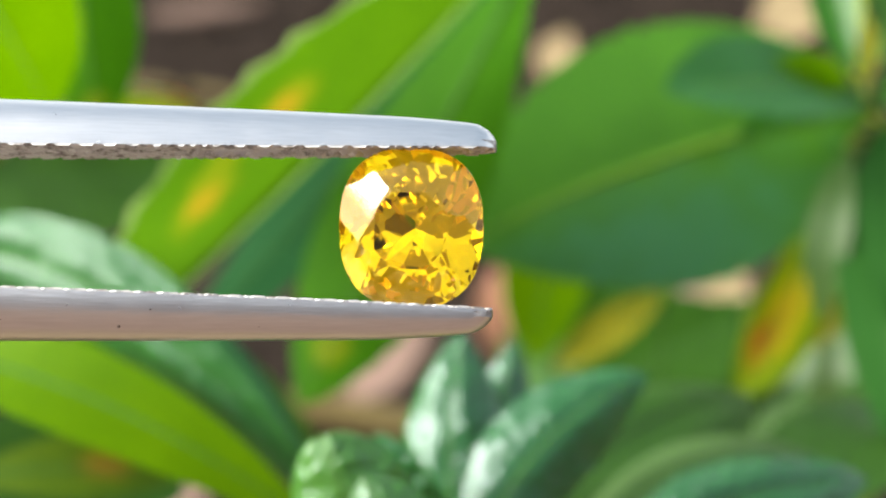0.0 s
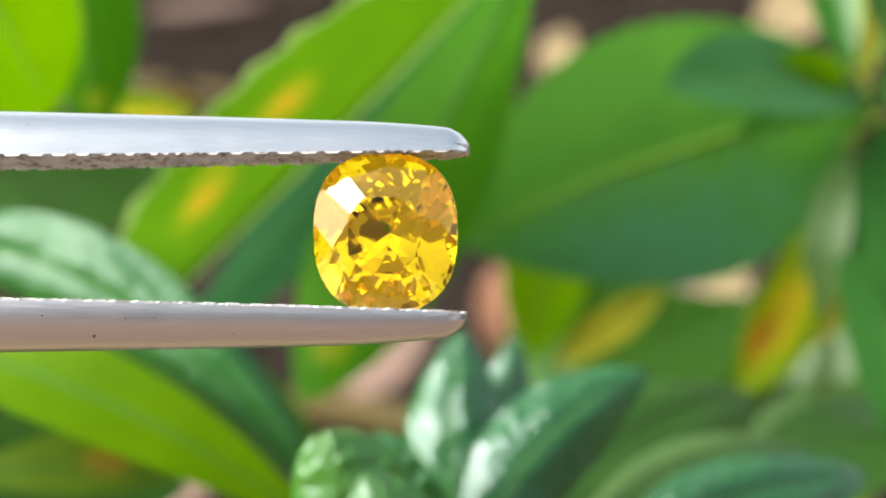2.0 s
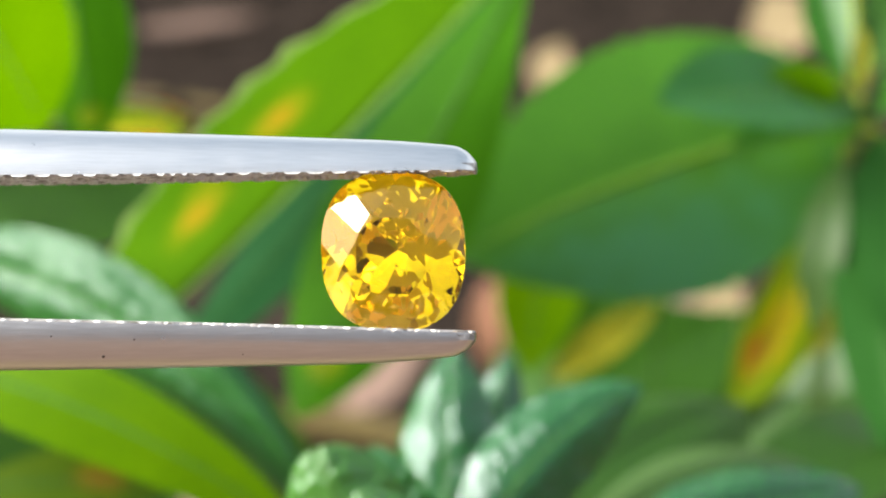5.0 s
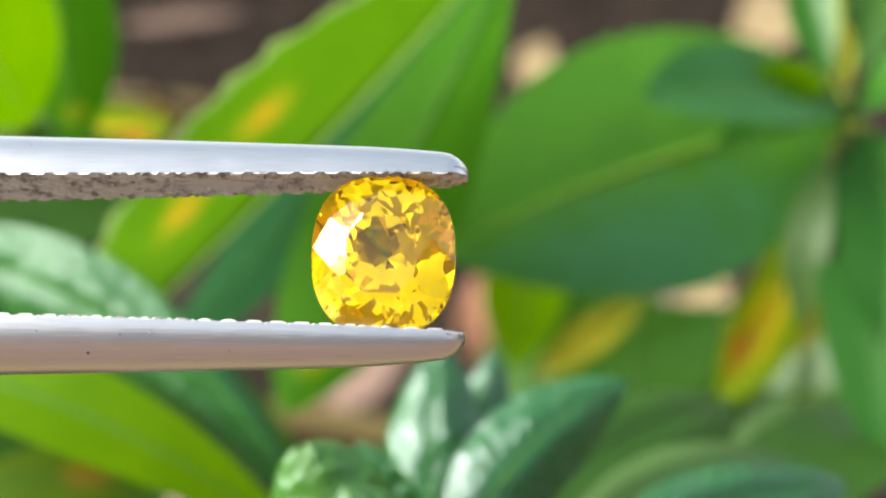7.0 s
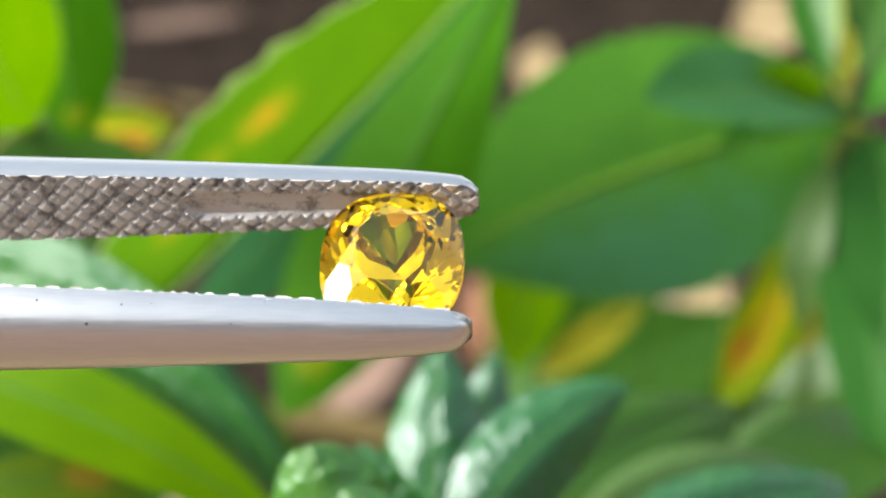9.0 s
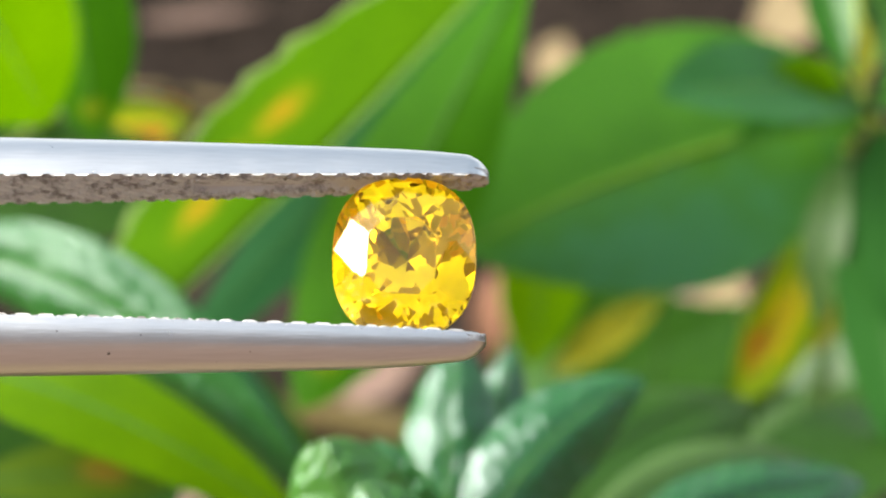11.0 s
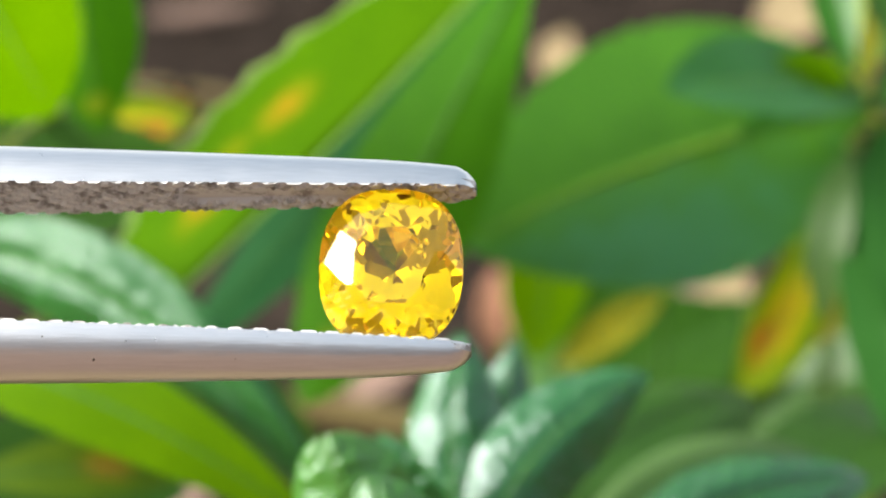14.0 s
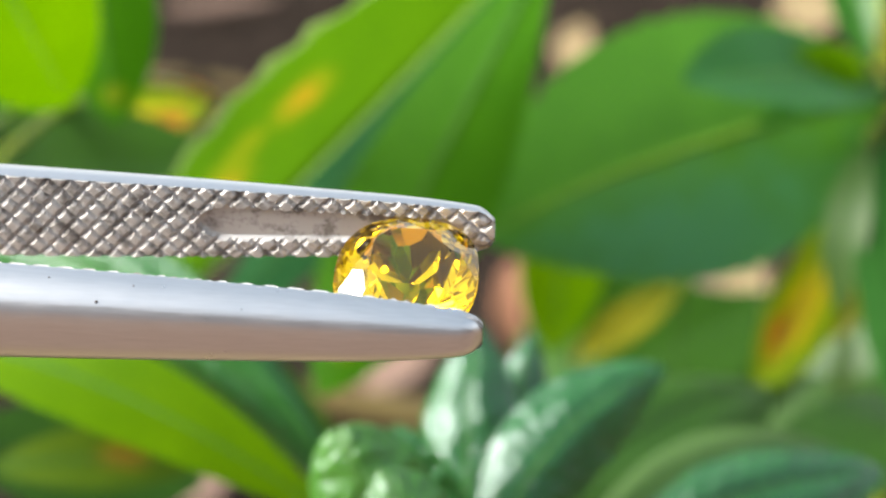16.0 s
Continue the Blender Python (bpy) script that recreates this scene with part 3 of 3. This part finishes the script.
leaf(MINT, M_RUGOSE, (0.0002, -0.0040, 0.1839), (0.0027, 0.0051, 0.1974), 0.00279, (-0.3200, -0.7500, 0.5600), bend=0.08, fold=-0.7, fold_far=-0.2, curl=1.1, rib_size=0.003, ruffle=0.025, puff=0.14, quilt=0.03, rows_of_quilt=11, seed=27, node=(-0.0005, -0.0085, 0.1826))
leaf(MINT, M_RUGOSE, (-0.0011, -0.0161, 0.1882), (0.0119, -0.0077, 0.1999), 0.00423, (-0.3600, -0.7600, 0.5000), bend=0.08, sway=-0.1, fold=-0.75, fold_far=-0.1, curl=1.1, rib_size=0.003, ruffle=0.02, teeth=0.1, puff=0.14, quilt=0.03, rows_of_quilt=16, seed=28, node=(-0.0006, -0.0090, 0.1848))
leaf(MINT, M_SOFT, (0.0024, 0.0051, 0.1797), (0.0286, 0.0363, 0.1777), 0.00636, (0.0000, -0.5500, 0.8500), bend=0.08, fold=-0.2, curl=1.5, puff=0.12, seed=29, node=(-0.0003, -0.0071, 0.1768))
leaf(MINT, M_PALE, (0.0063, 0.0001, 0.1802), (0.0343, 0.0155, 0.1789), 0.00341, (-0.1000, -0.5500, 0.8000), bend=0.12, sway=-0.1, fold=-0.3, curl=1.5, puff=0.12, seed=30, node=(-0.0003, -0.0077, 0.1790))
leaf(MINT, M_RUGOSE, (0.0085, -0.0061, 0.1836), (0.0307, -0.0005, 0.1876), 0.00427, (-0.4200, -0.5500, 0.6200), bend=0.12, fold=-0.2, rib_size=0.003, ruffle=0.015, puff=0.2, quilt=0.035, rows_of_quilt=12, seed=31, node=(-0.0005, -0.0085, 0.1826))
leaf(MINT, M_SOFT, (0.0207, 0.0132, 0.1727), (0.0501, 0.0445, 0.1712), 0.00620, (-0.1000, -0.5123, 0.9314), bend=0.08, fold=0.1, seed=32, node=(-0.0002, -0.0069, 0.1759))
leaf(MINT, M_GREEN, (-0.0011, -0.0077, 0.1795), (-0.0181, -0.0135, 0.1870), 0.00424, (0.0000, -0.2560, 1.0509), bend=0.12, fold=0.12, ruffle=0.01, seed=70)
leaf(MINT, M_RUGOSE, (-0.0016, -0.0077, 0.1795), (-0.0238, -0.0108, 0.1800), 0.00476, (0.0000, -0.2560, 1.0509), bend=0.12, fold=0.12, ruffle=0.01, seed=71)
leaf(MINT, M_GREEN, (-0.0007, -0.0077, 0.1795), (-0.0101, -0.0248, 0.1852), 0.00366, (0.0000, -0.2560, 1.0509), bend=0.12, fold=0.12, ruffle=0.01, seed=72)
leaf(MINT, M_RUGOSE, (0.0002, -0.0077, 0.1795), (0.0010, -0.0284, 0.1902), 0.00358, (0.0000, -0.2560, 1.0509), bend=0.12, fold=0.12, ruffle=0.01, seed=73)
leaf(MINT, M_GREEN, (0.0006, -0.0077, 0.1795), (0.0119, -0.0142, 0.1851), 0.00424, (0.0000, -0.2560, 1.0509), bend=0.12, fold=0.12, ruffle=0.01, seed=74)
leaf(MINT, M_RUGOSE, (0.0010, -0.0077, 0.1795), (0.0242, -0.0065, 0.1772), 0.00529, (0.0000, -0.2560, 1.0509), bend=0.12, fold=0.12, ruffle=0.01, seed=75)
leaf(MINT, M_GREEN, (0.0010, -0.0077, 0.1795), (0.0152, -0.0211, 0.1808), 0.00415, (0.0000, -0.2560, 1.0509), bend=0.12, fold=0.12, ruffle=0.01, seed=76)
leaf(MINT, M_RUGOSE, (-0.0011, -0.0077, 0.1795), (-0.0313, -0.0085, 0.1718), 0.00485, (0.0000, -0.2560, 1.0509), bend=0.12, fold=0.12, ruffle=0.01, seed=77)


# ---------------------------------------------------------------- litter on the soil
def dry_leaf(material, base, tip, width, facing, **shape):
    """A fallen leaf lying or standing on the soil, as a thing of its own."""
    at = Vector(base)
    pale = material is M_PALEDRY
    t = thing("dry_leaf", at, "bleached beige dry leaf lying on dark soil" if pale else "curled pinkish brown dry leaf on dark soil", "dry leaf", "fallen leaves on the soil")
    leaf(t, material, (0, 0, 0), Vector(tip) - at, width, facing, rib=M_TWIG, **shape)


dry_leaf(M_DRY, (-0.0350, 0.5261, 0.0040), (-0.0060, 0.5349, 0.0300), 0.0200, (-0.3000, -0.5465, 0.8374), bend=0.1, fold=0.25, ruffle=0.03, seed=51)
dry_leaf(M_RUSSET, (0.0209, 0.5554, 0.0040), (0.0199, 0.5674, 0.0371), 0.0071, (-0.5000, -0.7773, 0.4958), bend=0.1, fold=0.3, ruffle=0.03, seed=52)
dry_leaf(M_PALEDRY, (0.0595, 0.9637, 0.0040), (0.0764, 0.9752, 0.0358), 0.0143, (-0.3000, -0.4526, 0.8032), fold=0.2, ruffle=0.09, tip_round=1.15, seed=54)
dry_leaf(M_PALEDRY, (0.2080, 1.1023, 0.0040), (0.2700, 1.1088, 0.0300), 0.0330, (-0.3000, -0.4526, 0.8032), fold=0.2, ruffle=0.09, tip_round=1.15, seed=55)
dry_leaf(M_PALEDRY, (0.0992, 0.5875, 0.0040), (0.1187, 0.5949, 0.0244), 0.0110, (-0.3000, -0.4526, 0.8032), fold=0.2, ruffle=0.09, tip_round=1.15, seed=56)
dry_leaf(M_DRY, (0.0721, 0.5989, 0.0040), (0.1030, 0.6027, 0.0144), 0.0089, (-0.3000, -0.4526, 0.8032), fold=0.2, ruffle=0.03, seed=57)
dry_leaf(M_DRY, (-0.2116, 0.6913, 0.0040), (-0.1816, 0.6973, 0.0205), 0.0130, (-0.3000, -0.4526, 0.8032), fold=0.2, ruffle=0.03, seed=58)
dry_leaf(M_DRY, (-0.2138, 1.1569, 0.0040), (-0.1257, 1.1597, 0.0115), 0.0115, (-0.3000, -0.2902, 0.9570), fold=0.1, ruffle=0.03, seed=59)
dry_leaf(M_PALEDRY, (-0.1527, 0.8540, 0.0040), (-0.1285, 0.8602, 0.0211), 0.0080, (-0.3000, -0.2902, 0.9570), fold=0.1, ruffle=0.09, tip_round=1.15, seed=60)
dry_leaf(M_DRY, (-0.0866, 0.4453, 0.0040), (-0.0694, 0.4483, 0.0121), 0.0088, (-0.3000, -0.2902, 0.9570), fold=0.1, ruffle=0.03, seed=61)
stem(thing("twig", (-0.0292, 0.4966, 0.0075), "brown fallen twig lying on dark soil", "twig"), [(-0.0285, 0.0064, 0.0000), (-0.0085, 0.0059, 0.0020), (0.0285, -0.0064, 0.0000)], 0.0075, 0.0052, M_TWIG, "shaft")
stem(thing("twig", (-0.1412, 0.9378, 0.0040), "brown fallen twig lying on dark soil", "twig"), [(-0.0563, 0.0259, 0.0000), (-0.0169, 0.0118, 0.0020), (0.0563, -0.0259, 0.0000)], 0.004, 0.0028, M_TWIG, "shaft")


def clods():
    """Crumbs of soil strewn over the bed."""
    rnd = random.Random(3)
    bm = bmesh.new()
    for _ in range(500):
        x, y = rnd.uniform(-0.6, 0.6), rnd.uniform(0.25, 1.6)
        r = rnd.uniform(0.003, 0.011)
        m = pose(x, y, r * 0.35, rnd.uniform(0, 90), rnd.uniform(0, 90), rnd.uniform(0, 360)) @ Matrix.Diagonal((r, r * rnd.uniform(0.6, 1), r * rnd.uniform(0.5, 0.9), 1))
        bmesh.ops.create_icosphere(bm, subdivisions=1, radius=1.0, matrix=m)
    tagged(part("soil_crumbs", bm, M_SOIL), "loose dark brown crumbs of soil on the bed", "soil", kind="stuff")


clods()


# ---------------------------------------------------------------- tweezers
TIP = 0.00362


def gap(s):
    """Half the opening between the gripping faces, s metres from the stone towards the tip."""
    if s > -0.02:
        u = s / 0.015
        return 0.003319 + 0.000342 * u + 0.0000946 * u * u
    k = min(max((-0.02 - s) / 0.11, 0.0), 1.0)
    return 0.00303 + 0.0021 * math.sin(math.pi * k) ** 1.0 - 0.0026 * k ** 3


def girth(s, sign=1):
    """Radius of the half-round arm; the lower one (sign -1) is ground thinner towards its point."""
    u = max(s, -0.03) / 0.015
    r = 0.001395 - 0.000882 * u - 0.000185 * u * u
    r -= 0.000009 * max(s * 1000 + 1.0, 0.0) ** 2 if sign > 0 else 0.0000086 * max(s * 1000 + 2.2, 0.0) ** 2
    if s > TIP - 0.0009:
        k = min((s - TIP + 0.0009) / 0.0009, 1.0)
        r *= math.sqrt(max(1.0 - 0.78 * k ** 2.4, 0.0))
    return r


def knurl(s, y, r):
    """Height of the cross-cut teeth on the gripping face, and the smooth channel in its middle."""
    if s < -0.028:
        return 0.0
    p, q = (s + 0.95 * y) / 0.00100, (s - 0.95 * y) / 0.00100
    def ridge(a):
        return 1.0 - abs((a % 1.0) * 2.0 - 1.0)
    tooth = min(min(ridge(p), ridge(q)) * 2.6, 1.0) * 0.00021
    half = 0.0
    if -0.0096 < s < 0.0024:
        k = min((s + 0.0096) / 0.0010, (0.0024 - s) / 0.0010, 1.0)
        half = 0.47 * r * math.sqrt(max(k, 0.0))
    if abs(y) < half:
        return -0.00014 * min((half - abs(y)) / 0.00012, 1.0) - 0.00006
    return tooth - 0.00012


def arm(parent, sign, label):
    """One arm: half-round back, flat toothed face towards the stone."""
    ss = [-0.135 + 0.003 * i for i in range(36)] + [-0.028 + 0.00011 * i for i in range(282)]
    ss = [s for s in ss if s < TIP - 0.0004] + [TIP - 0.0004 + 0.00002 * i for i in range(21)]
    back, face = [], []
    for s in ss:
        r, h = girth(s, sign), gap(s)
        fall = 0.0
        if s > TIP - 0.0012:
            fall = 0.22 * ((s - TIP + 0.0012) / 0.0012) ** 2
        row = []
        for i in range(33):
            a = math.pi * i / 32
            c, sn = math.cos(a), math.sin(a)
            row.append((s, -r * math.copysign(abs(c) ** 0.86, c), sign * (h + r * (1 - fall) * abs(sn) ** 0.86)))
        back.append(row)
        m = 44
        line = [(s, r * 0.97, sign * (h + 0.0003))]
        for j in range(m + 1):
            y = r * (2 * j / m - 1)
            line.append((s, -y, sign * (h - knurl(s, y, r))))
        line.append((s, -r * 0.97, sign * (h + 0.0003)))
        face.append(line)
    bm = bmesh.new()
    vs = sheet(bm, back)
    bm.faces.new(vs[-1])
    bm.faces.new(vs[0])
    bmesh.ops.recalc_face_normals(bm, faces=bm.faces)
    ob = part("arm", bm, M_STEEL, parent, label)
    bm = bmesh.new()
    sheet(bm, face)
    bmesh.ops.recalc_face_normals(bm, faces=bm.faces)
    part("gripping_face", bm, M_GRIP, ob, "cross-cut steel teeth with brown dirt in the channel", smooth=False)
    return ob


def tweezers():
    t = thing("tweezers", (0, 0, 0), "satin steel gem tweezers with cross-cut jaws gripping a yellow stone", "tweezers")
    up = arm(t, 1, "")
    low = arm(t, -1, "")
    # the two arms are welded at the far end
    bm = bmesh.new()
    bmesh.ops.create_cube(bm, size=1.0, matrix=pose(-0.140, 0, 0) @ Matrix.Diagonal((0.016, 0.0058, 0.0046, 1)))
    bmesh.ops.bevel(bm, geom=bm.edges, offset=0.001, segments=3, affect="EDGES")
    part("weld", bm, M_STEEL, t)
    for s, a, size in [(-0.0119, 0.75, 0.00007), (-0.0140, 0.25, 0.00004), (-0.0105, 0.3, 0.00004), (-0.0060, 0.7, 0.00003)]:
        bm = bmesh.new()
        bmesh.ops.create_icosphere(bm, subdivisions=2, radius=size)
        ob = part("dirt_speck", bm, M_SPECK, low)
        r = girth(s, -1)
        ob.matrix_basis = pose(s, -r * math.cos(a) ** 0.86, -gap(s) - r * math.sin(a) ** 0.86)
    return t


def cushion(a, power):
    """Distance of the outline's tangent line at the angle a of its normal, for a rounded cushion of half-width 1."""
    best = 0.0
    for i in range(256):
        t = 2 * math.pi * i / 256
        c, s = math.cos(t), math.sin(t)
        k = (abs(c) ** power + abs(s) ** power) ** (-1 / power)
        best = max(best, k * (c * math.cos(a) + s * math.sin(a)))
    return best


def gemstone():
    """A cushion cut stone: every facet is one flat cut. Local -y is the table's side, z the long way of the outline."""
    bm = bmesh.new()
    bmesh.ops.create_cube(bm, size=6.0)
    def cut(n, d):
        n = Vector(n)
        size = n.length
        n, d = n / size, d / size
        geom = list(bm.verts) + list(bm.edges) + list(bm.faces)
        done = bmesh.ops.bisect_plane(bm, geom=geom, plane_co=n * d, plane_no=n, dist=1e-6, clear_outer=True)
        rim = [e for e in done["geom_cut"] if isinstance(e, bmesh.types.BMEdge)]
        if len(rim) > 2:
            bmesh.ops.contextual_create(bm, geom=rim)
    POW = 2.5
    girdle = 0.035
    rnd = random.Random(7)
    # in the unit stone: outline in x, y with half-width 1; z up to the table
    for i in range(48):
        a = 2 * math.pi * (i + 0.5) / 48
        cut((math.cos(a), math.sin(a), 0), cushion(a, POW))

    def ring(count, turn, angle, level, inset, loose=0.8, swing=0.0):
        """A ring of facets: angle from the girdle plane, passing the outline (scaled by inset) at that level."""
        for i in range(count):
            a = 2 * math.pi * (i + turn) / count + radians(rnd.uniform(-loose, loose) * 1.5)
            t = math.tan(radians(angle + rnd.uniform(-loose, loose) + (swing if i % 2 else -swing)))
            up = 1 if level >= 0 else -1
            cut((math.cos(a) * t, math.sin(a) * t, up), cushion(a, POW) * inset * t + abs(level))

    cut((0.01, -0.015, 1), 0.43)
    for a, angle in ((166, 36.5), (138, 35), (211, 38.5), (258, 37), (305, 38), (349, 37), (30, 37), (75, 37), (108, 38)):
        t, a = math.tan(radians(angle)), radians(a)
        cut((math.cos(a) * t, math.sin(a) * t, 1), cushion(a, POW) * t + girdle)
    ring(20, 0.25, 45, girdle, 1.0)
    ring(8, 0.0, 25, 0.43, 0.47)
    r, z = 1.0, -girdle
    for count, turn, angle, inner in ((26, 0.5, 55, 0.89), (24, 0.0, 50, 0.76), (20, 0.5, 46, 0.62), (18, 0.0, 42.8, 0.47), (16, 0.5, 40.2, 0.32),
                                      (12, 0.0, 37.8, 0.18), (8, 0.5, 35.5, 0.0)):
        ring(count, turn, angle, z, r, 2.2, 1.8)
        z, r = z - (r - inner) * math.tan(radians(angle)), inner
    w, h = 0.00305, 0.00338
    turn = Matrix(((w, 0, 0, 0), (0, 0, -w, 0), (0, h, 0, 0), (0, 0, 0, 1)))
    bmesh.ops.remove_doubles(bm, verts=bm.verts, dist=1e-4)
    bmesh.ops.recalc_face_normals(bm, faces=bm.faces)
    stone = thing("gemstone", (0, 0, 0), "clear golden yellow cushion-cut gemstone gripped by steel tweezers", "gemstone")
    for name, keep in (("table", lambda n: n.z > 0.99), ("crown", lambda n: 0.05 < n.z <= 0.99), ("girdle", lambda n: abs(n.z) <= 0.05),
                       ("pavilion", lambda n: n.z < -0.05)):
        piece = bm.copy()
        bmesh.ops.delete(piece, geom=[f for f in piece.faces if not keep(f.normal)], context="FACES")
        bmesh.ops.transform(piece, matrix=Matrix.Translation((0.0001, 0, 0)) @ Matrix.Rotation(radians(8), 4, 'X') @ turn, verts=piece.verts)
        part(name, piece, M_GIRDLE if name == "girdle" else M_GEM, stone, smooth=False)
    bm.free()
    return stone


TWEEZERS = tweezers()
GEM = gemstone()


def motions():
    rows = [
        (0.0, pose(-0.001444, 0.066081, 0.226890, -24.988, -0.492, -4.926)),
        (0.5, pose(-0.001678, 0.065859, 0.226278, -26.106, -1.061, -4.724)),
        (1.0, pose(-0.001744, 0.065866, 0.226288, -26.158, -0.951, -4.749)),
        (1.5, pose(-0.002080, 0.065908, 0.226413, -25.692, -1.361, -4.553)),
        (2.0, pose(-0.002558, 0.065970, 0.226585, -25.431, -1.396, -4.579)),
        (2.5, pose(-0.002300, 0.066000, 0.226662, -25.208, -1.286, -4.688)),
        (3.0, pose(-0.002178, 0.065890, 0.226355, -23.588, -1.457, -4.673)),
        (3.5, pose(-0.002356, 0.065989, 0.226627, -22.413, -1.443, -4.720)),
        (4.0, pose(-0.002156, 0.066009, 0.226690, -20.781, -1.364, -4.717)),
        (6.5, pose(-0.001888, 0.065762, 0.225944, -29.181, -1.192, -5.235)),
        (7.0, pose(-0.001791, 0.065828, 0.226117, -33.272, -1.396, -5.321)),
        (7.5, pose(-0.001649, 0.065721, 0.225804, -39.986, -1.320, -5.548)),
        (8.0, pose(-0.001752, 0.065594, 0.225425, -45.108, -1.463, -5.685)),
        (8.5, pose(-0.001597, 0.065692, 0.225724, -51.622, -1.366, -5.527)),
        (9.0, pose(-0.001456, 0.065773, 0.225978, -59.298, -1.499, -5.253)),
        (9.5, pose(-0.001490, 0.065715, 0.225823, -63.158, -1.562, -5.099)),
        (10.0, pose(-0.001314, 0.065693, 0.225788, -52.575, -1.374, -4.990)),
        (12.5, pose(-0.002222, 0.065822, 0.226185, -23.696, -1.292, -4.578)),
        (13.0, pose(-0.002185, 0.065792, 0.226090, -20.673, -1.153, -4.725)),
        (13.5, pose(-0.002114, 0.065869, 0.226302, -21.755, -0.796, -4.876)),
        (14.0, pose(-0.002352, 0.065507, 0.225317, -37.214, -0.982, -4.707)),
        (14.5, pose(-0.002532, 0.065059, 0.224105, -49.662, -0.311, -4.828)),
        (15.0, pose(-0.002782, 0.065035, 0.224081, -57.688, 0.297, -4.843)),
        (15.5, pose(-0.002682, 0.065181, 0.224496, -63.960, 0.485, -4.755)),
        (16.0, pose(-0.002396, 0.065241, 0.224664, -73.192, 0.923, -4.808)),
    ]
    walk(TWEEZERS, rows)
    walk(GEM, rows)


motions()
